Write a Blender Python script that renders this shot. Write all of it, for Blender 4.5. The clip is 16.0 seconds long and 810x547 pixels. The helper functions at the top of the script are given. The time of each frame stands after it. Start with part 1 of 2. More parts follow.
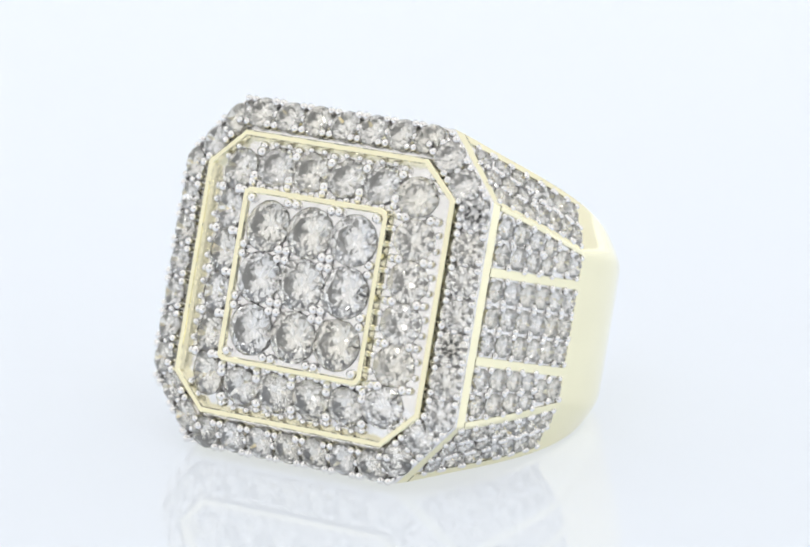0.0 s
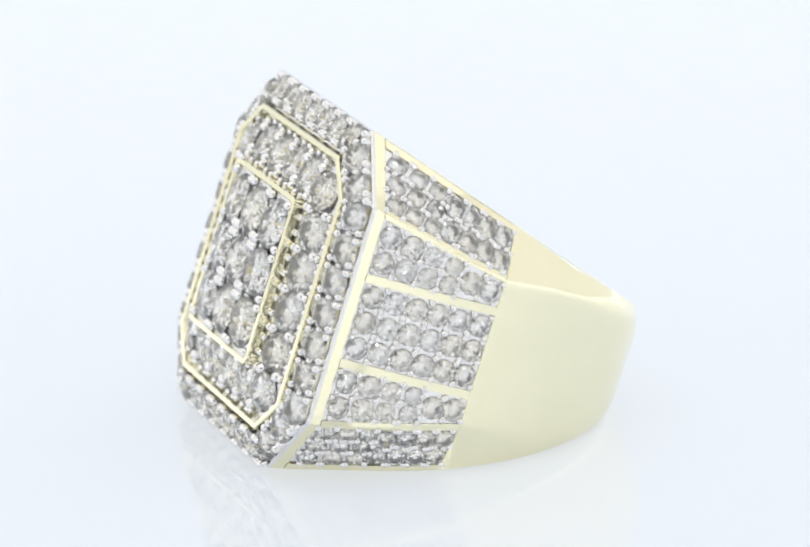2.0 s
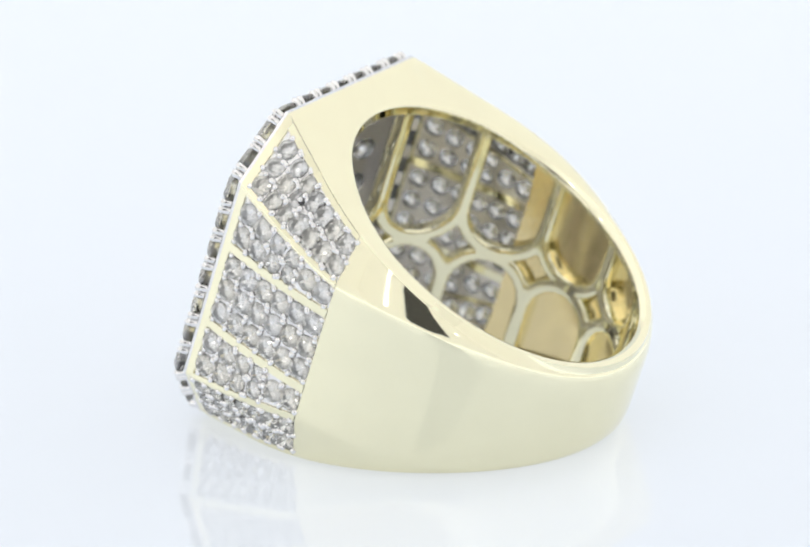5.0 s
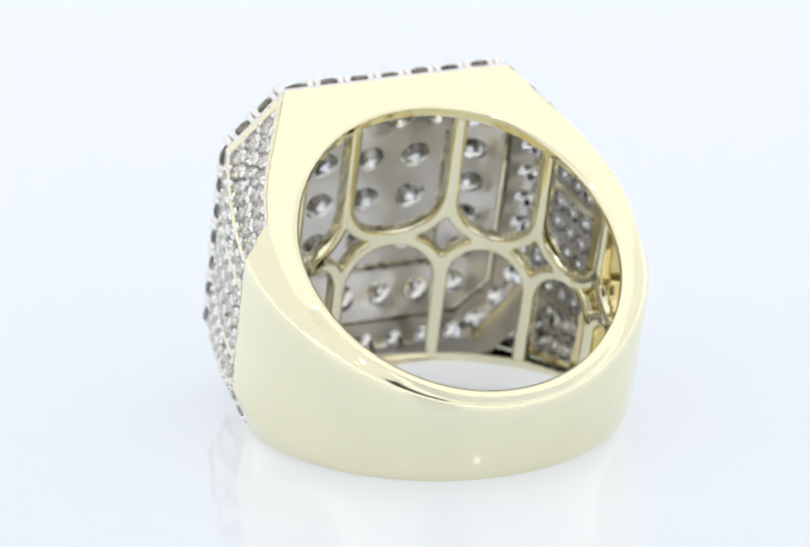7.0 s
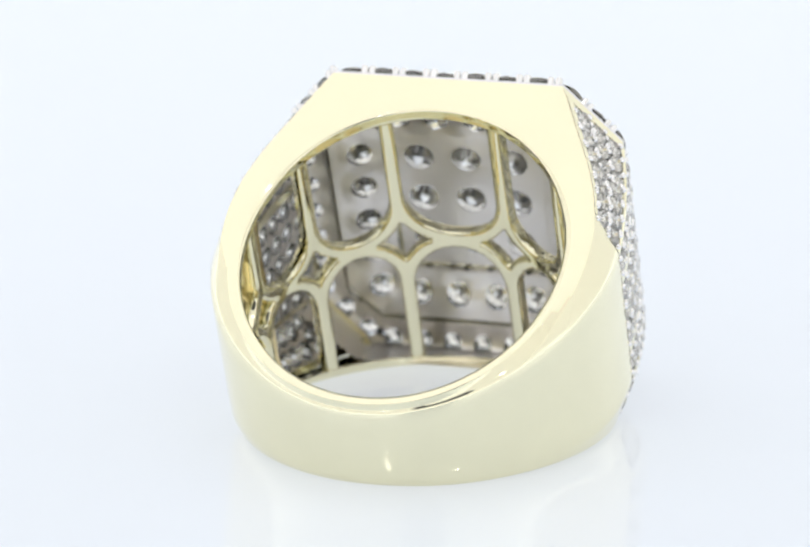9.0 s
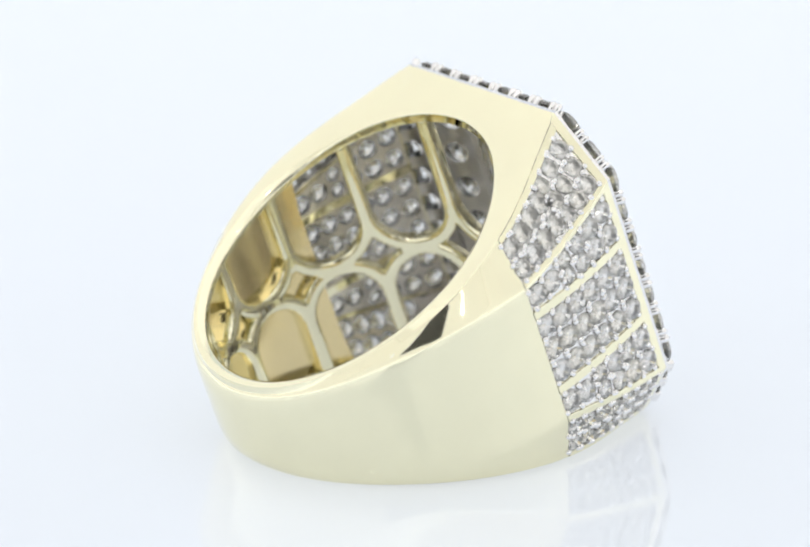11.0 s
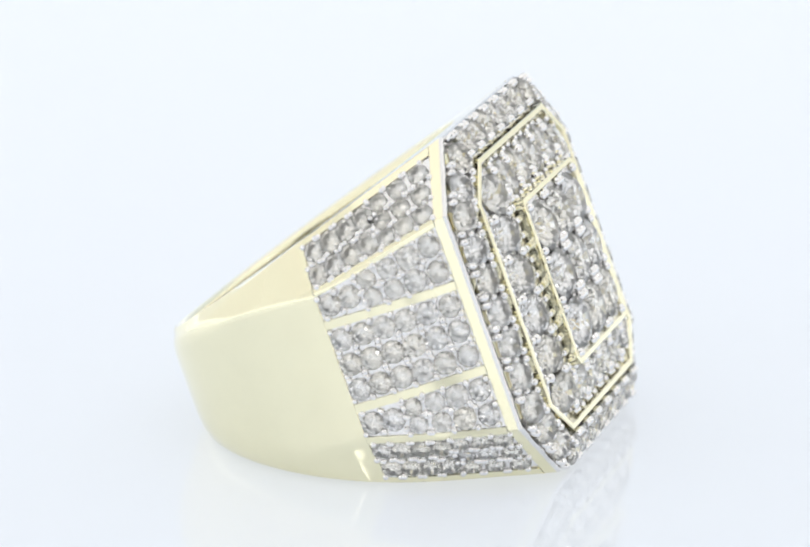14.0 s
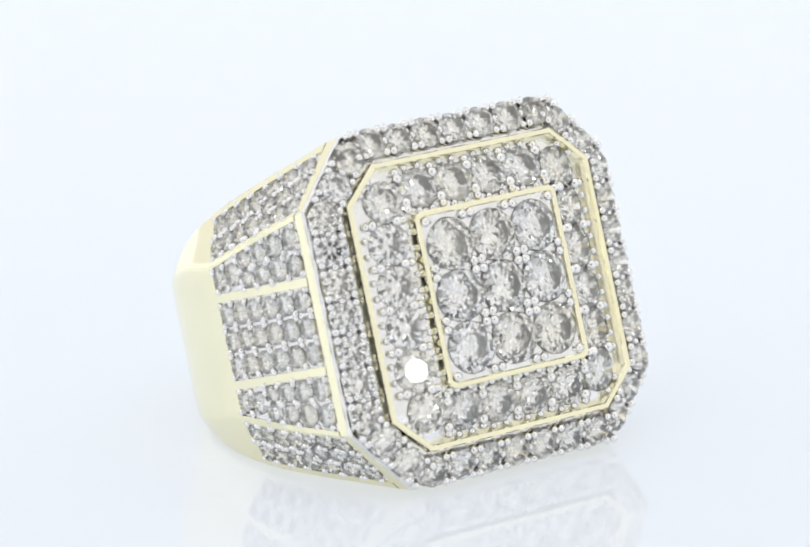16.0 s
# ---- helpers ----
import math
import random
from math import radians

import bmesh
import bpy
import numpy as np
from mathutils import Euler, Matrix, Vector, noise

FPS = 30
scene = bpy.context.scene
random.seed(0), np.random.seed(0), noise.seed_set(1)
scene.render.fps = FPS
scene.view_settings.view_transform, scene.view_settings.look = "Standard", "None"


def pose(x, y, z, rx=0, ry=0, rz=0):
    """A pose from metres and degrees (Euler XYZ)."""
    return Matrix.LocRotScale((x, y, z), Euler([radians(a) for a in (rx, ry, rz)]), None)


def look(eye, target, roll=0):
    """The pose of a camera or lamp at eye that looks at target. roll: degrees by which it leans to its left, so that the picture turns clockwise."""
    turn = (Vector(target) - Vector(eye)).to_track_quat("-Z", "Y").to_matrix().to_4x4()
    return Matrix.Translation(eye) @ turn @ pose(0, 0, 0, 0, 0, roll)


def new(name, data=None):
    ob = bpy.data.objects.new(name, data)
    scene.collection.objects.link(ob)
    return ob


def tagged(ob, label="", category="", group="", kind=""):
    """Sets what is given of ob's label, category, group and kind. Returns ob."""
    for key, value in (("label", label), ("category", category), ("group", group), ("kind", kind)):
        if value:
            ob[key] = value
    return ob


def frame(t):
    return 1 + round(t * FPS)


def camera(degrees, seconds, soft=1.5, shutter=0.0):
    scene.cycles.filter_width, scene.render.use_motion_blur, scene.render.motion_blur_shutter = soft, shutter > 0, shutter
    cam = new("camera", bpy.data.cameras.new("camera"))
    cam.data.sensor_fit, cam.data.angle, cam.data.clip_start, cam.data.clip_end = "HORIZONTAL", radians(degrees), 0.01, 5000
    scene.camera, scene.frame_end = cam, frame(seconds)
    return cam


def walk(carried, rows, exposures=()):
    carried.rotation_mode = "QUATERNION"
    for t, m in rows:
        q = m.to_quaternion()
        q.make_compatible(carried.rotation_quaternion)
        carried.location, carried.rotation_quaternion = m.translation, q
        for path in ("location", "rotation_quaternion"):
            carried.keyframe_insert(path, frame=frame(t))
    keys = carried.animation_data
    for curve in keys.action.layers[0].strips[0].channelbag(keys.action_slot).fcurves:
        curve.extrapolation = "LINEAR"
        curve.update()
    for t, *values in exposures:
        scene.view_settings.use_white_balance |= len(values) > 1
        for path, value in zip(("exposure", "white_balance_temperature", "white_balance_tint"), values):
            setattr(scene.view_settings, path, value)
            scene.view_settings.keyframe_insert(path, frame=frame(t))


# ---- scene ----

# ---- camera: a still macro camera that looks down at a ring on a turntable ----
cam = camera(9.986, 16.0, soft=1.9)
EYE = Vector((0.0, -0.28676, 0.09955))
YAW, PITCH, ROLL = radians(-0.083), radians(17.376), -1.025
AIM = EYE + Vector((math.sin(YAW) * math.cos(PITCH), math.cos(PITCH), -math.sin(PITCH)))
walk(cam, [(0, look(EYE, AIM, ROLL)), (16.0, look(EYE, AIM, ROLL))])
cam.data.dof.use_dof, cam.data.dof.focus_distance, cam.data.dof.aperture_fstop = True, 0.293, 44.0

# ---- light: the white light tent's ceiling panel and two small lamps in front ----
world = bpy.data.worlds.new("studio")
scene.world = world
world.use_nodes = True
world.node_tree.nodes["Background"].inputs["Color"].default_value = (0.9, 0.95, 1.0, 1)
world.node_tree.nodes["Background"].inputs["Strength"].default_value = 0.05


def area_lamp(name, eye, target, w, h, power, colour):
    data = bpy.data.lights.new(name, "AREA")
    data.shape, data.size, data.size_y, data.energy, data.color = "RECTANGLE", w, h, power, colour
    ob = new(name, data)
    ob.matrix_world = look(eye, target)
    return ob


area_lamp("ceiling_panel", (0, 0.02, 0.435), (0, 0.0201, 0), 0.62, 0.62, 0.25, (1.0, 0.975, 0.94))
for x, y, z in ((-0.17, -0.36, 0.14), (0.17, -0.36, 0.14), (-0.12, -0.22, 0.39), (0.12, -0.22, 0.39)):
    area_lamp("led_lamp", (x, y, z), (0, 0, 0.01), 0.012, 0.012, 0.003 if z < 0.2 else 0.03, (1.0, 0.98, 0.95))
scene.view_settings.exposure = 0.0


# ---- materials ----
def material(name, colour, metallic, rough, spread=0.05, size=900.0, bump=0.0, bump_size=3000.0, coat=0.0):
    """A procedural surface whose colour and gloss vary at two scales."""
    m = bpy.data.materials.new(name)
    m.use_nodes = True
    nt = m.node_tree
    b = nt.nodes["Principled BSDF"]
    b.inputs["Metallic"].default_value = metallic
    b.inputs["Coat Weight"].default_value = coat
    co = nt.nodes.new("ShaderNodeTexCoord")
    n1 = nt.nodes.new("ShaderNodeTexNoise")
    n1.inputs["Scale"].default_value, n1.inputs["Detail"].default_value = size, 4
    nt.links.new(co.outputs["Object"], n1.inputs["Vector"])
    n2 = nt.nodes.new("ShaderNodeTexNoise")
    n2.inputs["Scale"].default_value, n2.inputs["Detail"].default_value = bump_size, 3
    nt.links.new(co.outputs["Object"], n2.inputs["Vector"])
    ramp = nt.nodes.new("ShaderNodeMixRGB")
    ramp.inputs[1].default_value = (*[c * (1 - spread) for c in colour], 1)
    ramp.inputs[2].default_value = (*[min(1.0, c * (1 + spread)) for c in colour], 1)
    nt.links.new(n1.outputs["Fac"], ramp.inputs[0])
    nt.links.new(ramp.outputs[0], b.inputs["Base Color"])
    mr = nt.nodes.new("ShaderNodeMapRange")
    mr.inputs["To Min"].default_value, mr.inputs["To Max"].default_value = rough * 0.7, rough * 1.35
    nt.links.new(n2.outputs["Fac"], mr.inputs["Value"])
    nt.links.new(mr.outputs[0], b.inputs["Roughness"])
    if bump:
        bp = nt.nodes.new("ShaderNodeBump")
        bp.inputs["Strength"].default_value, bp.inputs["Distance"].default_value = bump, 0.00005
        nt.links.new(n2.outputs["Fac"], bp.inputs["Height"])
        nt.links.new(bp.outputs[0], b.inputs["Normal"])
    return m


GOLD = material("polished_yellow_gold", (0.92, 0.88, 0.65), 1.0, 0.07, 0.03, 300, 0.04, 900)
# inside gold: deeper yellow put in for light bounced between the gold walls
GOLD_IN = material("cast_gold_bounce_tint", (0.90, 0.76, 0.44), 1.0, 0.17, 0.06, 500, 0.3, 1200)
WHITE = material("bright_white_rhodium", (0.86, 0.85, 0.845), 1.0, 0.22, 0.06, 800, 0.8, 2600)
PRONG = material("polished_white_rhodium", (0.88, 0.87, 0.865), 1.0, 0.12, 0.03, 0.4, 0.0, 0.7)
GREY = material("cast_white_metal", (0.86, 0.83, 0.81), 1.0, 0.33, 0.08, 400, 0.4, 1500)
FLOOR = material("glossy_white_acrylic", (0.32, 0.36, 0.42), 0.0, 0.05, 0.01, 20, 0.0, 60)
SWEEP = material("matte_acrylic_added_glow", (0.32, 0.36, 0.42), 0.0, 0.75, 0.01, 20, 0.0, 60)
TENT = material("white_tent_fabric_glow", (0.90, 0.89, 0.87), 0.0, 0.9, 0.02, 30, 0.0, 900)
# the table is lit from below; the unseen sweep gets the same glow added
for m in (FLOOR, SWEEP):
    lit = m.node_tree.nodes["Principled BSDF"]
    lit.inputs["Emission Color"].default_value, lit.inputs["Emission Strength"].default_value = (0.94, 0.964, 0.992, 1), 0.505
# no lamps stand outside; the unseen fabric itself glows to even the surroundings
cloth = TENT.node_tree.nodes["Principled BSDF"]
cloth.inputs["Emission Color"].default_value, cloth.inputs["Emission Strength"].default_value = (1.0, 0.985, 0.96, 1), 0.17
# brighter copy of the tent fabric, its glow added to whiten the gold
SIDE = material("tent_fabric_side_glow", (0.90, 0.89, 0.87), 0.0, 0.9, 0.02, 30, 0.0, 900)
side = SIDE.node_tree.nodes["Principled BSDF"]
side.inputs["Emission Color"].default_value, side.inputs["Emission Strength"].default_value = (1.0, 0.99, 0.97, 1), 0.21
DARK = material("dark_room", (0.10, 0.10, 0.105), 0.0, 0.8, 0.1, 20)


def diamond_material():
    m = bpy.data.materials.new("diamond")
    m.use_nodes = True
    nt = m.node_tree
    out = nt.nodes["Material Output"]
    nt.nodes.remove(nt.nodes["Principled BSDF"])
    info = nt.nodes.new("ShaderNodeObjectInfo")
    ramp = nt.nodes.new("ShaderNodeValToRGB")
    ramp.color_ramp.elements[0].color = (1.0, 1.0, 1.0, 1)
    ramp.color_ramp.elements[1].color = (1.0, 0.992, 0.968, 1)
    ramp.color_ramp.elements[1].position = 1.0
    nt.links.new(info.outputs["Random"], ramp.inputs[0])
    glass = nt.nodes.new("ShaderNodeBsdfGlass")
    glass.inputs["IOR"].default_value, glass.inputs["Roughness"].default_value = 2.4, 0.0
    nt.links.new(ramp.outputs[0], glass.inputs["Color"])
    milk = nt.nodes.new("ShaderNodeBsdfDiffuse")
    nt.links.new(ramp.outputs[0], milk.inputs["Color"])
    mix = nt.nodes.new("ShaderNodeMixShader")
    mix.inputs[0].default_value = 0.034
    nt.links.new(glass.outputs[0], mix.inputs[1])
    nt.links.new(milk.outputs[0], mix.inputs[2])
    nt.links.new(mix.outputs[0], out.inputs["Surface"])
    return m


DIAMOND = diamond_material()
MM = 0.001


def part(name, bm, mat, parent, label="", smooth=None):
    """One mesh object from a bmesh in millimetres, under a thing or a part."""
    bmesh.ops.scale(bm, vec=(MM, MM, MM), verts=bm.verts)
    bmesh.ops.recalc_face_normals(bm, faces=bm.faces)
    me = bpy.data.meshes.new(name)
    bm.to_mesh(me)
    bm.free()
    me.materials.append(mat)
    if smooth is not None:
        for f in me.polygons:
            f.use_smooth = True
        me.set_sharp_from_angle(angle=radians(smooth))
    ob = new(name, me)
    ob.parent = parent
    if label:
        ob["label"] = label
    return ob


def bevelled(ob, width, segments=2, angle=30):
    b = ob.modifiers.new("bevel", "BEVEL")
    b.width, b.segments, b.limit_method, b.angle_limit = width * MM, segments, "ANGLE", radians(angle)
    return ob


# ---- the light tent: unseen walls added round the ring, glowing to light it ----
def grid_faces(bm, rows, closed=False):
    """Faces between rows of vertices of equal length."""
    for a, b in zip(rows[:-1], rows[1:]):
        n = len(a)
        for i in range(n if closed else n - 1):
            j = (i + 1) % n
            if len({a[i], a[j], b[j], b[i]}) == 4:
                bm.faces.new((a[i], a[j], b[j], b[i]))


def tent():
    bm = bmesh.new()
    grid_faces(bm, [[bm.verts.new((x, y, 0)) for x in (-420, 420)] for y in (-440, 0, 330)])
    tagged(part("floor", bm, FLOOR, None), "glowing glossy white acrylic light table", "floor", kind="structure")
    # the matte sweep behind the table, out of view, with a glow added
    bm = bmesh.new()
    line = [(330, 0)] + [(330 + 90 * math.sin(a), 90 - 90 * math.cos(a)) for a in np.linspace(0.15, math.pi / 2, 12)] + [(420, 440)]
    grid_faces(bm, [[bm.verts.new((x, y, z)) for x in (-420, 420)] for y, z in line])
    tagged(part("wall_north", bm, SWEEP, None, smooth=40), "unseen matte white sweep rising behind the table, glow added", "wall", kind="structure")
    # unseen sides draw together towards the sweep; their added glow stands for side lights
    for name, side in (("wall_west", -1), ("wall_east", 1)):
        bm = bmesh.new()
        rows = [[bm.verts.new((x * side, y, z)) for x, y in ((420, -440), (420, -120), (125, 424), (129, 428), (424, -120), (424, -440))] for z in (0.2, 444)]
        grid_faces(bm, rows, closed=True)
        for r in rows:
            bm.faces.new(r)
        tagged(part(name, bm, SIDE, None), "unseen white fabric side of a light tent, glow added", "wall", kind="structure")
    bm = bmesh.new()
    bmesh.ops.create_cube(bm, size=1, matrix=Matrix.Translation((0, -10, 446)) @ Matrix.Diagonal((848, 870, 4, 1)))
    tagged(part("ceiling", bm, TENT, None), "unseen white fabric top of a light tent, glow added", "ceiling", kind="structure")
    # unseen front wall, its glow added; the opening gives the gold dark reflections
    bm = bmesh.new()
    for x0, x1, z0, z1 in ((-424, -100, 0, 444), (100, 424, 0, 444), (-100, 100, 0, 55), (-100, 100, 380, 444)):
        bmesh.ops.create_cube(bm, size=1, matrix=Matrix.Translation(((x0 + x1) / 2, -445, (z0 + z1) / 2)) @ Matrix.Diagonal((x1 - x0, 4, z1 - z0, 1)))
    tagged(part("wall_south", bm, TENT, None), "unseen white fabric tent front with an opening and added glow", "wall", kind="structure")
    bm = bmesh.new()
    bmesh.ops.create_cube(bm, size=1, matrix=Matrix.Translation((0, -520, 310)) @ Matrix.Diagonal((1000, 4, 700, 1)))
    tagged(part("backdrop", bm, DARK, None), "dark room behind the opening of the tent", "backdrop", kind="structure")


tent()

# ---- the ring: x across the face, y from the face to the back of the band, z along the finger (millimetres) ----
RIM_Y, BACK_Y, HOLE_Y, HOLE_R = -2.0, 22.5, 10.85, 10.42
PANEL_0, PANEL_1 = -1.35, 7.1


def half_height(y):
    return 11.25 - 0.332 * (y + 2.0)


def ease(a, b, x):
    t = min(1.0, max(0.0, (x - a) / (b - a)))
    return t * t * (3 - 2 * t)


def outline(s):
    """The outer line of the hoop at s (0: rim of the head, 1: end of the straight shoulder, 2: back): point, inward normal."""
    if s <= 1:
        y = RIM_Y + s * (8.5 - RIM_Y)
        k = (8.5 - y) / 10.5
        p, t = Vector((13.2 - 1.8 * k * k, y, 0)), Vector((2 * 1.8 * k / 10.5, 1, 0))
    else:
        a = (s - 1) * math.pi / 2
        p = Vector((13.2 * math.cos(a), 8.5 + (BACK_Y - 8.5) * math.sin(a), 0))
        t = Vector((-13.2 * math.sin(a), (BACK_Y - 8.5) * math.cos(a), 0))
    t.normalize()
    n = Vector((-t.y, t.x, 0))
    return p, n.lerp(Vector((-1, 0, 0)), 1 - ease(0.0, 0.4, s)).normalized()


def shoulder(s, q, up=1.0, off=0.0):
    """A point of the outer skin. q: 0 middle, 1 edge of the flat, 2 edge to the side plate; off: outwards."""
    p, n = outline(s)
    if s <= 1:
        v = 7.1 - (7.1 - 5.0) * min(1.0, s / 0.86)
    else:
        v = 5.0
    d = 1.3 + 2.35 * (1 - s / 0.86) ** 1.15 if s < 0.86 else 1.3 - 0.95 * math.sin(math.pi / 2 * min(1.0, (s - 0.86) / 0.9))
    e = p + n * d
    h = half_height(e.y) - (0.45 if up > 0 else 0.12) * ease(0.9, 1.5, s)
    v = -math.log(math.exp(-2.5 * v) + math.exp(-2.5 * (h - 0.35))) / 2.5
    nc = Vector((-n.x * (h - v), -n.y * (h - v), d)).normalized()
    k = ease(1.0, 1.6, s)
    if k > 0 and q > 0.5:
        t = (q - 0.5) / 1.5
        soft = Vector((0, 0, 0.5 * v)) * (1 - t) ** 2 + Vector((0, 0, v)) * (2 * t * (1 - t)) + (n * d + Vector((0, 0, h))) * t * t
        flat = Vector((0, 0, v * q)) if q <= 1 else Vector((0, 0, v)).lerp(n * d + Vector((0, 0, h)), q - 1)
        w = (-n).lerp(nc, ease(0.5, 2.0, q)).normalized()
        r = p + flat.lerp(soft, k) + w * off
    elif q <= 1:
        w = -n
        if q > 0.999:
            w = (-n + nc).normalized()
        r = p + Vector((0, 0, v * q)) + w * off
    else:
        r = (p + Vector((0, 0, v))).lerp(e + Vector((0, 0, h)), q - 1) + nc * off
    return Vector((r.x, r.y, r.z * up))


def normal_at(s, q, up=1.0):
    a = shoulder(s, q, up, 0.0)
    return (shoulder(s, q, up, 0.1) - a).normalized()


def s_of(y):
    return (y - RIM_Y) / (8.5 - RIM_Y)


def make_body(ring):
    """The gold hoop: outer skin, the two flat side plates and the rounded lip of the finger hole."""
    bm = bmesh.new()
    a0, a1 = s_of(PANEL_0), s_of(PANEL_1)
    ss = [(0.0, 0), (a0 - 0.004, 0), (a0, -0.9)] + [(a0 + (a1 - a0) * k / 8, -0.9) for k in range(1, 9)] + [(a1 + 0.004, 0)]
    ss += [(x, 0) for x in np.linspace(a1 + 0.03, 1.0, 5)] + [(1 + k / 26, 0) for k in range(1, 27)]
    qs = [0, 0.25, 0.5, 0.65, 0.8, 0.9, 1.0, 1.15, 1.3, 1.5, 1.7, 1.85, 2.0]
    sect = [(-1, q) for q in reversed(qs)] + [(1, q) for q in qs[1:]]
    rows = {}
    for side in (1, -1):
        rows[side] = []
        for s, off in ss:
            if side == -1 and s >= 2:
                rows[side].append(rows[1][-1])
                continue
            row = []
            for up, q in sect:
                c = shoulder(s, q, up, off if q < 1.95 else 0.0)
                row.append(bm.verts.new((c.x * side, c.y, c.z)))
            rows[side].append(row)
        k0 = next(k for k, (s, o) in enumerate(ss) if o)
        k1 = max(k for k, (s, o) in enumerate(ss) if o)
        grid_faces(bm, rows[side][:k0 + 1])
        grid_faces(bm, rows[side][k1:])
    # side plates with the lip
    for up, i in ((1, -1), (-1, 0)):
        edge = [rows[1][k][i] for k in range(len(ss))]
        back = [rows[-1][k][i] for k in range(len(ss) - 1)]
        x0 = edge[0].co.x
        front = [bm.verts.new((x, edge[0].co.y, half_height(edge[0].co.y) * up)) for x in np.linspace(-x0, x0, 15)[1:-1]]
        loop = edge + list(reversed(back)) + front
        rings = [loop]
        for r, dz in ((HOLE_R + 0.85, 0.0), (HOLE_R + 0.52, 0.05), (HOLE_R + 0.28, 0.15), (HOLE_R + 0.1, 0.29), (HOLE_R + 0.02, 0.46), (HOLE_R, 0.6), (HOLE_R, 0.72), (HOLE_R + 0.9, 0.72)):
            ringv = []
            for vtx in loop:
                a = math.atan2(vtx.co.y - HOLE_Y, vtx.co.x)
                k = 0.22 + 0.78 * ease(-10.5, -1.0, vtx.co.y - HOLE_Y)
                k = min(k, (math.hypot(vtx.co.x, vtx.co.y - HOLE_Y) - HOLE_R - 0.06) / 0.85)
                w = HOLE_R + (r - HOLE_R) * k
                x, y = w * math.cos(a), HOLE_Y + w * math.sin(a)
                ringv.append(bm.verts.new((x, y, (half_height(y) - dz * (k if dz < 0.7 else 1)) * up)))
            rings.append(ringv)
        grid_faces(bm, rings, closed=True)
    bevelled(part("shank", bm, GOLD, ring, "polished pale yellow gold band with flat sides", smooth=32), 0.18, 3)


def make_inner(ring):
    """The gold back of the band, seen behind the openwork."""
    for side in (1, -1):
        bm = bmesh.new()
        rows = []
        for s in np.linspace(s_of(PANEL_1) + 0.01, 2.0, 30):
            row = []
            for up, q in [(-1, 2), (-1, 1.5), (-1, 1), (-1, 0.5), (1, 0), (1, 0.5), (1, 1), (1, 1.5), (1, 2)]:
                c = shoulder(s, q, up, -0.6)
                dx, dy = c.x, c.y - HOLE_Y
                r = math.hypot(dx, dy)
                want = min(r, HOLE_R + 0.85)
                row.append(bm.verts.new((dx * want / r * side, HOLE_Y + dy * want / r, c.z * 0.97)))
            rows.append(row)
        grid_faces(bm, rows)
        part("band_lining", bm, GOLD_IN, ring, "cast yellow gold inside of the band, bounce light in its colour", smooth=40)


def cut_sheet(name, us, vs, val, front, back, mats, parent, label, smooth=40):
    """A sheet with thickness, kept where val > 0 and cut along its zero line; front and back map (u, v, val) to millimetres."""
    pts, faces = {}, []

    def vert(key, u, v, f):
        if key not in pts:
            pts[key] = (len(pts), u, v, f)
        return pts[key][0]

    for i in range(len(us) - 1):
        for j in range(len(vs) - 1):
            cor = [(i, j), (i + 1, j), (i + 1, j + 1), (i, j + 1)]
            fs = [val[a][b] for a, b in cor]
            if max(fs) <= 0:
                continue
            poly = []
            for k in range(4):
                (a, b), (c, d) = cor[k], cor[(k + 1) % 4]
                f0, f1 = fs[k], fs[(k + 1) % 4]
                if f0 > 0:
                    poly.append(vert((a, b), us[a], vs[b], f0))
                if (f0 > 0) != (f1 > 0):
                    t = min(0.95, max(0.05, f0 / (f0 - f1)))
                    key = tuple(sorted(((a, b), (c, d))))
                    poly.append(vert(key, us[a] + (us[c] - us[a]) * t, vs[b] + (vs[d] - vs[b]) * t, 0.0))
            if len(poly) > 2:
                faces.append(poly)
    used = {(a, b) for f in faces for a, b in zip(f, f[1:] + f[:1])}
    n = len(pts)
    coords = [front(u, v, f) for _, u, v, f in pts.values()] + [back(u, v, f) for _, u, v, f in pts.values()]
    walls = [[b, a, a + n, b + n] for a, b in used if (b, a) not in used]
    me = bpy.data.meshes.new(name)
    me.from_pydata([(c[0] * MM, c[1] * MM, c[2] * MM) for c in coords], [], faces + [[k + n for k in reversed(f)] for f in faces] + sorted(walls))
    bm = bmesh.new()
    bm.from_mesh(me)
    bmesh.ops.recalc_face_normals(bm, faces=bm.faces)
    bm.to_mesh(me)
    bm.free()
    for m in mats:
        me.materials.append(m)
    for k, f in enumerate(me.polygons):
        f.use_smooth = True
        if len(mats) > 1 and len(faces) <= k < 2 * len(faces):
            f.material_index = 1
    me.set_sharp_from_angle(angle=radians(smooth))
    ob = new(name, me)
    ob.parent = parent
    ob["label"] = label
    return ob


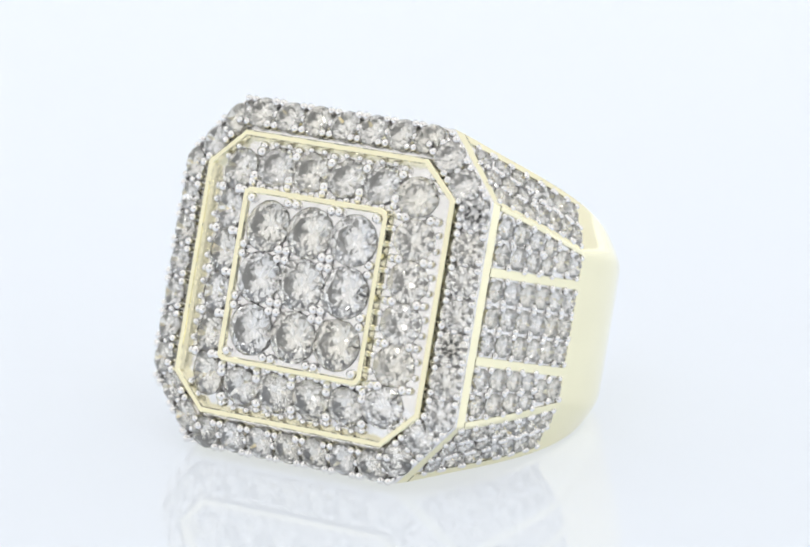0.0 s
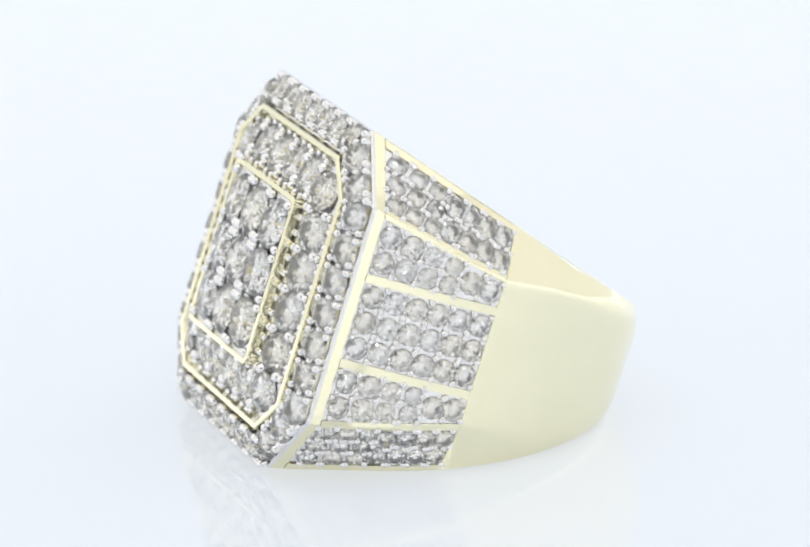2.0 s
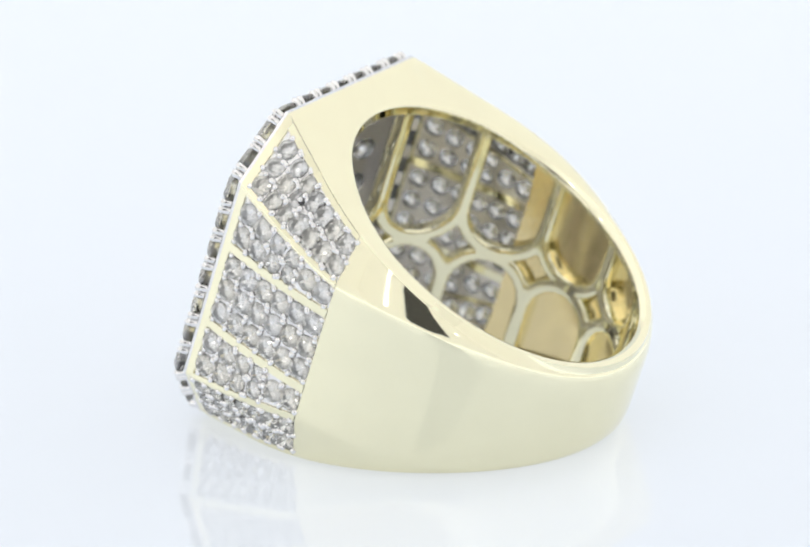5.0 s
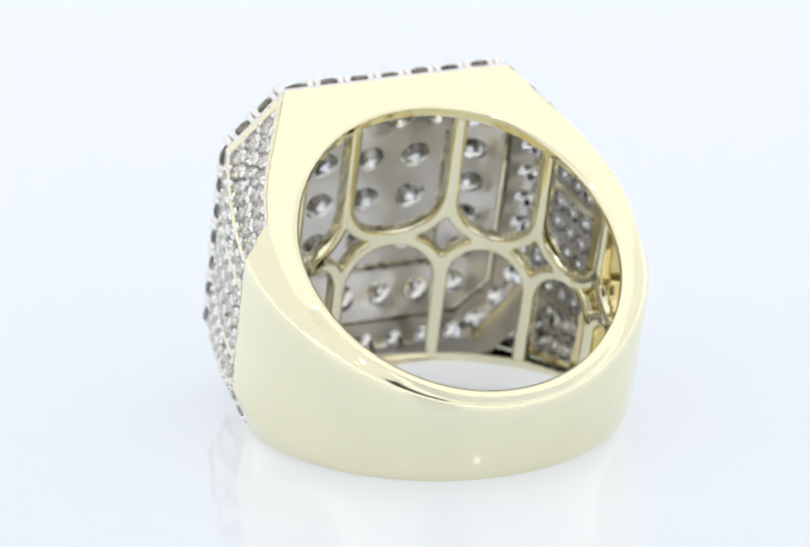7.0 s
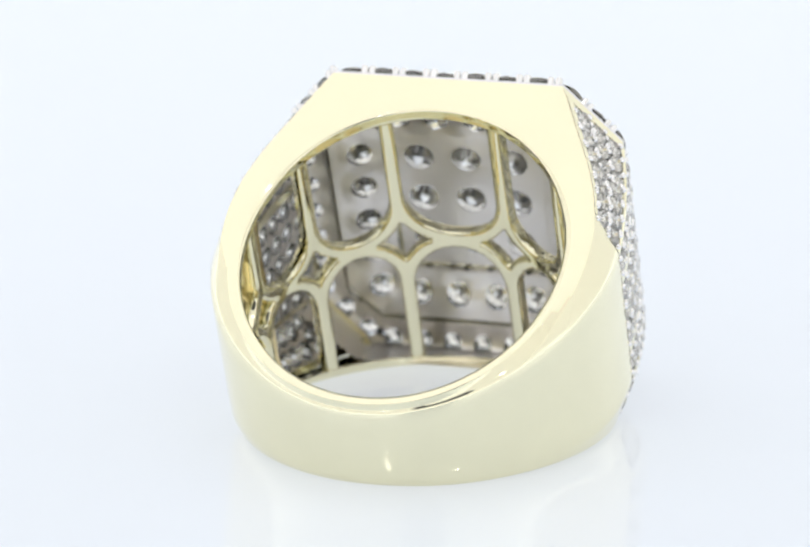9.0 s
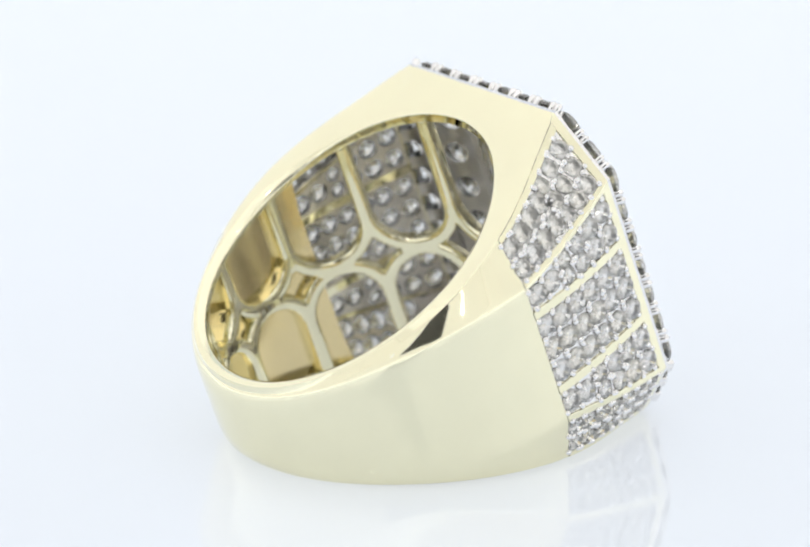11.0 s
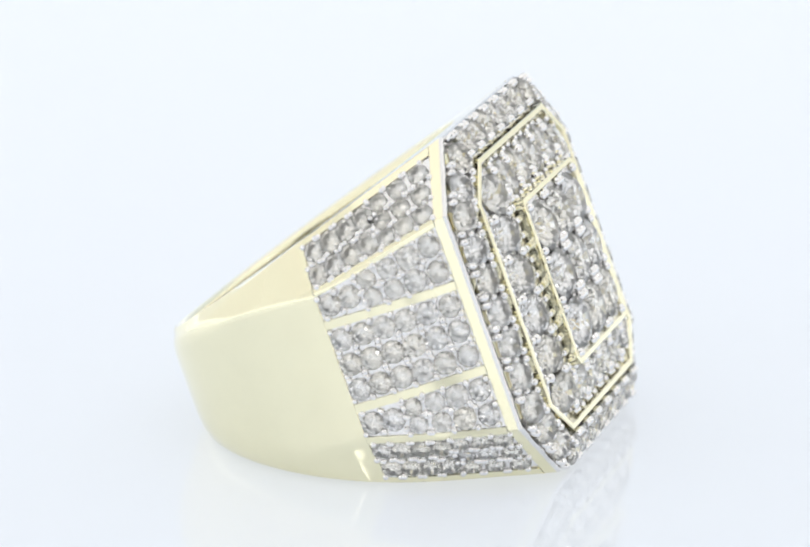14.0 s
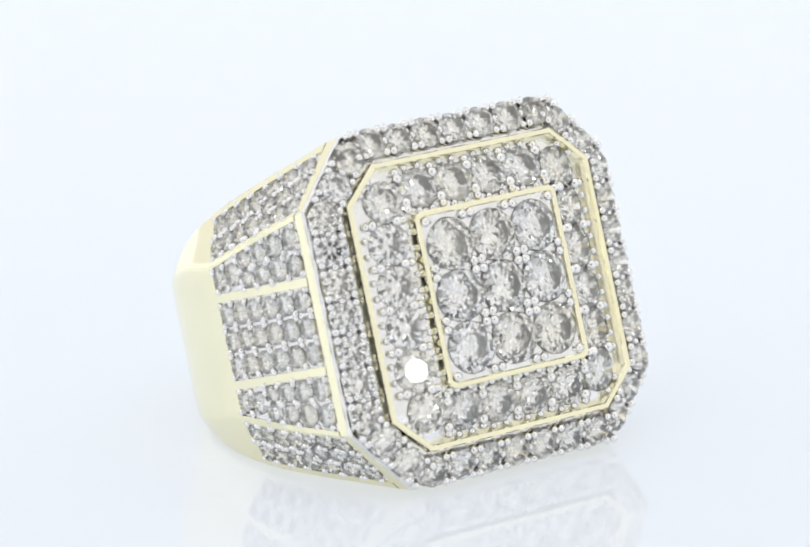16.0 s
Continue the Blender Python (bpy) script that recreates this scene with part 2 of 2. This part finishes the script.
def make_openwork(ring):
    """The honeycomb gallery on the wall of the finger hole, cut from a curved sheet."""
    ribs = [20, 53, 84, 113, 140]
    centres = [(0, 20)] + [((a + b) / 2 * k, (b - a) / 2) for a, b in zip(ribs[:-1], ribs[1:]) for k in (1, -1)]
    k0 = math.radians(1) * HOLE_R

    def field(u, z):
        best = 9.0
        for c, w in centres:
            for up in (1, -1):
                hx, hz = w * k0 - 0.47, 7.0
                rad = min(hx, 3.0)
                x, y = abs(u - c * k0) - hx + rad, abs(z * up - 0.62 - hz) - hz + rad
                sd = math.hypot(max(x, 0), max(y, 0)) + min(max(x, y), 0) - rad
                best = min(best, sd)
        if abs(u) > ribs[-1] * k0 - 0.6:
            best = min(best, 0.46)
        a = u / HOLE_R
        y = HOLE_Y - HOLE_R * math.cos(a)
        return min(best, 0.92 - best, half_height(y) - 0.42 - abs(z))

    du, nz = 0.2, 108
    nu = int(round(math.pi * HOLE_R / du)) * 2
    us = [math.pi * HOLE_R * (2 * i / nu - 1) for i in range(nu + 1)]
    zs = [-10.8 + 0.2 * j for j in range(nz + 1)]
    val = [[field(u, z) for z in zs] for u in us]

    def wrap(r, u, z):
        a = u / HOLE_R
        return r * math.sin(a), HOLE_Y - r * math.cos(a), z

    rounded = lambda f: 0.14 * (1 - min(1.0, f / 0.18)) ** 2
    cut_sheet("gallery", us, zs, val, lambda u, z, f: wrap(HOLE_R + 0.02 + rounded(f), u, z), lambda u, z, f: wrap(HOLE_R + 0.85, u, z), [GOLD], ring, "yellow gold openwork gallery of arches and diamonds", 60)


def octagon(hx, hz, cx, cz, y, n=4):
    """Corners of a square with cut corners, its long edges split, anticlockwise from the front."""
    p = [(hx, -cz), (hx, cz), (cx, hz), (-cx, hz), (-hx, cz), (-hx, -cz), (-cx, -hz), (cx, -hz)]
    out = []
    for k in range(8):
        a, b = p[k], p[(k + 1) % 8]
        m = n if k % 2 == 0 else 2
        out += [Vector((a[0] + (b[0] - a[0]) * i / m, y, a[1] + (b[1] - a[1]) * i / m)) for i in range(m)]
    return out


def rounded_square(hx, hz, r, y):
    out = []
    for k in range(4):
        c = ((hx - r) * (1, -1, -1, 1)[k], (hz - r) * (1, 1, -1, -1)[k])
        for i in range(6):
            a = math.pi / 2 * (k + i / 5)
            out.append(Vector((c[0] + r * math.cos(a), y, c[1] + r * math.sin(a))))
    return out


def band_of(loops, fill=False, close=False):
    bm = bmesh.new()
    rows = [[bm.verts.new(c) for c in l] for l in loops]
    if close:
        rows.append(rows[0])
    grid_faces(bm, rows, closed=True)
    if fill:
        bm.faces.new(rows[-1])
    return bm


RIM = (11.4, 11.25, 7.75, 7.1)
OCT = (9.3, 9.15, 6.85, 6.85)


def octo(kind, inset, y):
    hx, hz, cx, cz = kind
    k = inset * 0.41
    return octagon(hx - inset, hz - inset, cx - k, cz - k, y)


def make_head(ring):
    part("bezel", band_of([octo(RIM, 0.5, RIM_Y + 0.4), octo(RIM, 0, RIM_Y + 0.02), octo(RIM, 0.0, -2.2), octo(RIM, 0.06, -2.28), octo(RIM, 0.16, -2.3), octo(RIM, 0.24, -2.24), octo(RIM, 0.28, -2.05), octo(RIM, 0.5, RIM_Y + 0.4)]), WHITE, ring, "bright white metal rim round the head", smooth=25)
    part("outer_frame", band_of([octo(OCT, 0, -2.8), octo(OCT, 0.0, -3.58), octo(OCT, 0.06, -3.66), octo(OCT, 0.34, -3.66), octo(OCT, 0.4, -3.58), octo(OCT, 0.4, -2.9), octo(OCT, 0.0, -2.7)], close=True), GOLD, ring, "raised octagonal yellow gold frame", smooth=25)
    sq = lambda o, r, y: rounded_square(5.42 - o, 5.6 - o, r, y)
    part("inner_frame", band_of([sq(0, 0.55, -4.3), sq(0, 0.55, -4.87), sq(0.05, 0.5, -4.93), sq(0.3, 0.35, -4.93), sq(0.36, 0.32, -4.87), sq(0.36, 0.32, -4.2), sq(0, 0.55, -4.2)], close=True), GOLD, ring, "raised square yellow gold frame", smooth=25)
    for up in (1, -1):
        bm = bmesh.new()
        rows = [[bm.verts.new((x, y, z * up)) for x, z in ((-u, 6.9 - k), (-w, z0), (-w / 2, z0), (0, z0), (w / 2, z0), (w, z0), (u, 6.9 - k))] for y, z0, w, u, k in ((-1.75, 10.8, 7.6, 10.9, 0), (-0.6, 10.55, 7.7, 11.1, 0.2), (1.4, 9.85, 7.9, 11.5, 0.5))[:3 if up < 0 else 2]]
        grid_faces(bm, rows)
        part("head_lining", bm, GREY, ring, "grey cast metal inside of the head", smooth=40)


def inset_of(kind, x, z):
    """How far a place lies inside a square with cut corners."""
    hx, hz, cx, cz = kind
    x, z = abs(x), abs(z)
    nx, nz = hz - cz, hx - cx
    w = math.hypot(nx, nz)
    return min(hx - x, hz - z, ((hx - x) * nx + (cz - z) * nz) / w)


def head_height(x, z):
    """The front of the head's plates: they rise in steps from the rim to the centre."""
    a, b, c = inset_of(RIM, x, z), inset_of(OCT, x, z), min(5.42 - abs(x), 5.6 - abs(z))
    if b < 0.2:
        t = (a - 0.3) / max(0.1, a - 0.3 - b)
        return -2.2 - 0.75 * min(1.0, max(0.0, t)) ** 0.5
    if c < 0.2:
        t = (b - 0.4) / max(0.1, b - 0.4 - c)
        return -3.12 - 1.0 * min(1.0, max(0.0, t))
    return -4.68 - 0.25 * min(1.0, c / 3)


def make_plates(ring, seats, prongs):
    """White metal plates with a round hole for each stone."""
    g = [-11.4 + 0.15 * i for i in range(153)]
    G = np.array(g)
    X, Z = np.meshgrid(G, G, indexing="ij")
    hole = np.full(X.shape, 9.0)
    for p, d, _ in seats:
        hole = np.minimum(hole, np.hypot(X - p.x, Z - p.z) - d * 0.46)
    rim = np.array([[inset_of(RIM, x, z) for z in g] for x in g])
    octa = np.array([[inset_of(OCT, x, z) for z in g] for x in g])
    square = np.minimum(5.42 - abs(X), 5.6 - abs(Z))
    front = lambda x, z, f: (x, head_height(x, z), z)

    def back(x, z, f):
        y = head_height(x, z) + 0.65
        if f < 0.3:
            p, d, _ = min(seats, key=lambda e: math.hypot(e[0].x - x, e[0].z - z) - e[1] * 0.45)
            k = (1 - f / 0.3) * d * 0.16 / max(0.2, math.hypot(p.x - x, p.z - z))
            if math.hypot(p.x - x, p.z - z) < d * 0.45 + 0.3:
                x, z = x + (p.x - x) * k, z + (p.z - z) * k
        return x, y, z

    for name, low, high, label in (("outer_plate", rim - 0.3, 0.12 - octa, "white metal plate of the outer row"), ("middle_plate", octa - 0.35, 0.12 - square, "white metal plate between the two frames"), ("centre_plate", square - 0.3, 9.0 + 0 * X, "white metal plate of the centre stones")):
        plate = cut_sheet(name, g, g, np.minimum(np.minimum(low, high), hole).tolist(), front, back, [WHITE, GREY], ring, label, 30)
        for p, d, ob in seats + prongs:
            if ob.parent is ring and {"outer_plate": inset_of(OCT, p.x, p.z) < 0.2, "middle_plate": min(5.42 - abs(p.x), 5.6 - abs(p.z)) < 0.15}.get(name, True):
                ob.parent = plate


# ---- stones: round brilliants, one mesh for each size ----
STONES = {}


def stone_mesh(d):
    if d in STONES:
        return STONES[d]
    r, v, f = d / 2 * MM, [], []
    for k in range(8):
        a = math.pi / 4 * k
        v.append((0.58 * r * math.cos(a), 0.58 * r * math.sin(a), 0.25 * r))
    for k in range(8):
        a = math.pi / 4 * (k + 0.5)
        v.append((0.82 * r * math.cos(a), 0.82 * r * math.sin(a), 0.155 * r))
    for k in range(16):
        a = math.pi / 8 * k
        v.append((r * math.cos(a), r * math.sin(a), 0.0))
    for k in range(16):
        a = math.pi / 8 * k
        v.append((r * math.cos(a), r * math.sin(a), -0.05 * r))
    for k in range(8):
        a = math.pi / 4 * (k + 0.5)
        v.append((0.3 * r * math.cos(a), 0.3 * r * math.sin(a), -0.655 * r))
    v.append((0, 0, -0.915 * r))
    f.append(tuple(range(8)))
    for k in range(8):
        j = (k + 1) % 8
        g = [16 + (2 * k + i) % 16 for i in range(3)]
        lo = [32 + (2 * k + i) % 16 for i in range(3)]
        f += [(k, 8 + k, j), (k, g[0], 8 + k), (g[0], g[1], 8 + k), (g[1], g[2], 8 + k), (8 + k, g[2], j)]
        f += [(g[0], lo[0], lo[1], g[1]), (g[1], lo[1], lo[2], g[2])]
        f += [(lo[0], 48 + k, lo[1]), (lo[1], 48 + k, lo[2]), (lo[2], 48 + k, 48 + j), (48 + k, 56, 48 + j)]
    me = bpy.data.meshes.new("stone")
    me.from_pydata(v, [], f)
    bm = bmesh.new()
    bm.from_mesh(me)
    bmesh.ops.recalc_face_normals(bm, faces=bm.faces)
    bm.to_mesh(me)
    bm.free()
    me.materials.append(DIAMOND)
    STONES[d] = me
    return me


rng = random.Random(7)


SEATS = []


def stone(parent, p, n, d):
    ob = new("stone", stone_mesh(d))
    n = (n + Vector((rng.uniform(-1, 1), rng.uniform(-1, 1), rng.uniform(-1, 1))) * 0.05).normalized()
    m = n.to_track_quat("Z", "Y").to_matrix().to_4x4() @ Matrix.Rotation(rng.uniform(0, 6.28), 4, "Z")
    ob.matrix_basis = Matrix.Translation(p * MM) @ m
    ob.parent = parent
    SEATS.append((p, d, ob))
    return ob


BEADS = []


def bead(p, n, r):
    BEADS.append((p, n, r))


def prong_mesh():
    bm = bmesh.new()
    rings = []
    for h, w in ((-1.25, 0.95), (0.0, 1.0), (0.6, 0.75)):
        rings.append([bm.verts.new((w * math.cos(a), w * math.sin(a), h)) for a in [math.pi / 4 * k for k in range(8)]])
    grid_faces(bm, rings, closed=True)
    top = bm.verts.new((0, 0, 0.9))
    for k in range(8):
        bm.faces.new((rings[-1][k], rings[-1][(k + 1) % 8], top))
    bmesh.ops.recalc_face_normals(bm, faces=bm.faces)
    me = bpy.data.meshes.new("prong")
    bm.to_mesh(me)
    bm.free()
    for f in me.polygons:
        f.use_smooth = True
    me.materials.append(PRONG)
    return me


def make_prongs(ring):
    """The head's prongs, each an object of its own."""
    me, made = prong_mesh(), []
    for p, n, r in BEADS:
        ob = new("prong", me)
        ob.parent = ring
        ob.matrix_basis = Matrix.Translation(p * MM) @ n.to_track_quat("Z", "Y").to_matrix().to_4x4() @ Matrix.Diagonal((r * MM, r * MM, r * 1.2 * MM, 1))
        made.append((p, r, ob))
    BEADS.clear()
    return made


def make_beads(ring, label):
    bm = bmesh.new()
    for p, n, r in BEADS:
        m = Matrix.Translation(p) @ n.to_track_quat("Z", "Y").to_matrix().to_4x4() @ Matrix.Diagonal((r, r, r * 1.2, 1))
        rings = []
        for h, w in ((-1.25, 0.95), (0.0, 1.0), (0.6, 0.75)):
            rings.append([bm.verts.new(m @ Vector((w * math.cos(a), w * math.sin(a), h))) for a in [math.pi / 4 * k for k in range(8)]])
        grid_faces(bm, rings, closed=True)
        top = bm.verts.new(m @ Vector((0, 0, 0.9)))
        for k in range(8):
            bm.faces.new((rings[-1][k], rings[-1][(k + 1) % 8], top))
    BEADS.clear()
    tagged(part("prong_setting", bm, PRONG, ring, label, smooth=60), kind="stuff")


def along(loop, n, shift=0.0):
    """n points at even steps along a closed line, each with its direction."""
    seg = [(loop[(i + 1) % len(loop)] - loop[i]) for i in range(len(loop))]
    total = sum(s.length for s in seg)
    out = []
    for k in range(n):
        w = total * ((k + shift) / n % 1)
        for i, s in enumerate(seg):
            if w <= s.length:
                out.append((loop[i] + s * (w / s.length), s.normalized()))
                break
            w -= s.length
    return out


def set_head(ring):
    # outer row
    loop = octo(RIM, 0.88, -2.97)
    for k, (p, t) in enumerate(along(loop, 72, 0.25)):
        out = Vector((t.z, 0, -t.x))
        if out.dot(p) < 0:
            out = -out
        n = Vector((out.x * 0.46, -1, out.z * 0.46)).normalized()
        if k % 2 == 0:
            stone(ring, p + n * 0.08, n, 2.12)
        else:
            for s in (0.74, -0.74):
                m = (n + out * 0.3 * s).normalized()
                for w in (0.27, -0.27):
                    bead(p + out * s + t * w + n * 0.08 + Vector((0, 0.42 * s, 0)), m, 0.26 + 0.05 * rng.random())
            bead(p - n * 0.05, n, 0.3)
    # middle row
    for side in range(4):
        for k in range(5):
            w = 6.65
            a = -w + 2 * w * k / 5
            c = [(w + 0.3, a), (-a, w + 0.4), (-w - 0.3, -a), (a, -w - 0.4)][side] if k else [(w, -w), (w, w), (-w, w), (-w, -w)][side]
            o = Vector((c[0], 0, c[1])).normalized() if not k else [Vector((1, 0, 0)), Vector((0, 0, 1)), Vector((-1, 0, 0)), Vector((0, 0, -1))][side]
            n = Vector((o.x * 0.35, -1, o.z * 0.35)).normalized()
            stone(ring, Vector((c[0], -3.7, c[1])) + n * 0.1, n, 2.72)
            t = o.cross(Vector((0, 1, 0)))
            for i in (1, -1):
                for j in (-0.5, 0.5):
                    bead(Vector((c[0], -3.66 + 0.42 * i, c[1])) + o * 1.4 * i + t * j + n * 0.08, n, 0.27)
            b = a + w / 5
            for s in (1.2, 0.78, -0.78, -1.2):
                e = [(w + 0.35 + s, b), (-b, w + 0.4 + s), (-w - 0.35 - s, -b), (b, -w - 0.4 - s)][side]
                bead(Vector((e[0], -3.72 + 0.3 * s, e[1])) + n * 0.1, n, 0.4 if abs(s) < 1 else 0.31)
    # centre
    for i in (-1, 0, 1):
        for j in (-1, 0, 1):
            n = Vector((0.09 * i, -1, 0.09 * j)).normalized()
            stone(ring, Vector((i * 3.25, -5.1 + 0.08 * (i * i + j * j), j * 3.32)), n, 3.36)
    for i in range(4):
        for j in range(4):
            x, z = (i - 1.5) * 3.25, (j - 1.5) * 3.32
            x, z = max(-4.7, min(4.7, x)), max(-4.9, min(4.9, z))
            for dx in ((-0.3, 0.3) if 0 < i < 3 else (0,)):
                for dz in ((-0.3, 0.3) if 0 < j < 3 else (0,)):
                    rim = i in (0, 3) or j in (0, 3)
                    bead(Vector((x + dx, -4.88 if rim else -5.08, z + dz)), Vector((0, -1, 0)), 0.33 if rim else 0.38)


def make_shoulder(ring, side):
    """Five stone-set panels between gold dividers on one shoulder."""
    flip = lambda c: Vector((c.x * side, c.y, c.z))
    a0, a1 = s_of(PANEL_0), s_of(PANEL_1)
    qa = lambda s, z: z / (shoulder(s, 1.0).z)
    panels = []
    panels.append((1, lambda s: -qa(s, 2.5), lambda s: qa(s, 2.5), 3, 6))
    for up in (1, -1):
        panels.append((up, lambda s: qa(s, 3.1), lambda s: 1 - 0.3 / shoulder(s, 1.0).z, 2, 6))
        panels.append((up, lambda s: 1.06, lambda s: 1.88, 2, 7))

    def at(s, q, up, off):
        if q < 0:
            up, q = -up, -q
        return flip(shoulder(s, q, up, off))

    def nat(s, q, up):
        if q < 0:
            up, q = -up, -q
        return flip(normal_at(s, q, up))

    for up, lo, hi, rows, cols in panels:
        SEATS.clear()
        for c in range(cols):
            s = a0 + (a1 - a0) * (c + 0.52) / cols
            here = 3 if rows == 3 or (lo(s) > 1 and c < 3) else 1 if lo(s) < 1 and c > 3 else 2
            wide = (at(s, hi(s), up, 0) - at(s, lo(s), up, 0)).length
            for r in range(here):
                q = lo(s) + (hi(s) - lo(s)) * (r + 0.5) / here
                p, n = at(s, q, up, -0.02), nat(s, q, up)
                d = round(min(1.54, wide / here * 0.98), 1)
                stone(ring, p, n, d)
                t = (at(s + 0.05, q, up, 0) - at(s - 0.05, q, up, 0)).normalized()
                o = n.cross(t)
                for i, j in ((1, 1), (1, -1), (-1, 1), (-1, -1)):
                    along_row = 0.34 if (c == 0 and i < 0) or (c == cols - 1 and i > 0) else 0.5
                    bead(p + (t * i * along_row + o * j * 0.45) * d - n * 0.03, n, 0.21 + 0.05 * rng.random())
        us = [a0 - 0.004 + (a1 - a0 + 0.008) * i / 58 for i in range(59)]
        vs = [i / 36 for i in range(37)]
        pos = [[at(u, lo(u) + (hi(u) - lo(u)) * v, up, 0.0) for v in vs] for u in us]
        P = np.array([[tuple(c) for c in line] for line in pos])
        val = np.full(P.shape[:2], 9.0)
        for p, d, _ in SEATS:
            val = np.minimum(val, np.linalg.norm(P - np.array(tuple(p)), axis=2) - d * 0.46)
        sheet = lambda o: (lambda u, v, f: at(u, lo(u) + (hi(u) - lo(u)) * v, up, o))
        plate = cut_sheet("pave_plate", us, vs, val.tolist(), sheet(-0.1), sheet(-0.6), [WHITE, GREY], ring, "white metal panel set with small stones", 30)
        for p, d, ob in SEATS:
            ob.parent = plate
        make_beads(plate, "small bright white metal prongs of a panel")
    # dividers
    bars = []
    for up in (1, -1):
        bars.append((up, lambda s: qa(s, 2.5), lambda s: qa(s, 3.1)))
        bars.append((up, lambda s: 1 - 0.3 / shoulder(s, 1.0).z, lambda s: 1.06))
        bars.append((up, lambda s: 1.88, lambda s: 1.995))
    for up, lo, hi in bars:
        bm = bmesh.new()
        grid = []
        for k in range(11):
            s = a0 - 0.004 + (a1 - a0 + 0.008) * k / 10
            a, b = lo(s), hi(s)
            qs = [a + 0.001, a + 0.003, (a + b) / 2 if not a < 1 < b else 1.0, b - 0.003, b - 0.001]
            line = [at(s, q, up, o) for q, o in zip(qs, (-0.7, 0.02, 0.02, 0.02, -0.7))]
            grid.append([bm.verts.new(c) for c in line])
        grid_faces(bm, grid, closed=True)
        part("divider", bm, GOLD, ring, "yellow gold bar between two panels", smooth=30)


def make_ring():
    ring = new("ring")
    tagged(ring, "large yellow gold ring with white diamonds, lying on its side", "ring")
    make_body(ring)
    make_inner(ring)
    make_openwork(ring)
    make_head(ring)
    set_head(ring)
    make_plates(ring, list(SEATS), make_prongs(ring))
    for side in (1, -1):
        make_shoulder(ring, side)
    # the stepped head sits a quarter of a millimetre off the middle of the band
    for ob in ring.children:
        ob.location.x += {"outer_plate": 0.14, "outer_frame": 0.25, "middle_plate": 0.25, "inner_frame": 0.25, "centre_plate": 0.25}.get(ob.name, 0) * MM
    return ring


RING = make_ring()

# the ring turns with the turntable: seconds and heading in degrees
TURN = [(0.0, -32.75), (0.5, -41.8), (1.0, -50.87), (1.5, -59.74), (2.0, -68.44), (2.5, -77.06), (3.0, -85.67), (3.5, -94.32), (4.0, -103.06), (4.5, -111.9), (5.0, -120.87), (5.5, -129.85), (6.0, -139.25), (6.5, -148.9), (7.0, -158.65), (7.5, -168.4), (8.0, -178.15), (8.5, -187.8), (9.0, -197.35), (9.5, -206.75), (10.0, -215.95), (10.5, -225.05), (11.0, -234.2), (11.5, -243.4), (12.0, -252.5), (12.5, -261.6), (13.0, -270.6), (13.5, -279.5), (14.0, -288.4), (14.5, -297.3), (15.0, -306.3), (15.5, -315.7), (16.0, -325.25)]
LIFT = 0.010366


def motions():
    rows = []
    for t, a in TURN:
        spin = Matrix.Rotation(radians(a + 31.13), 4, "Z")
        seat = Matrix.Translation((-0.004494, -0.005167, LIFT)) @ pose(0, 0, 0, -19.4665, 0, -31.1306) @ pose(0, 0, 0, 0, 0.117, 0)
        rows.append((t, spin @ seat))
    walk(RING, rows)


motions()
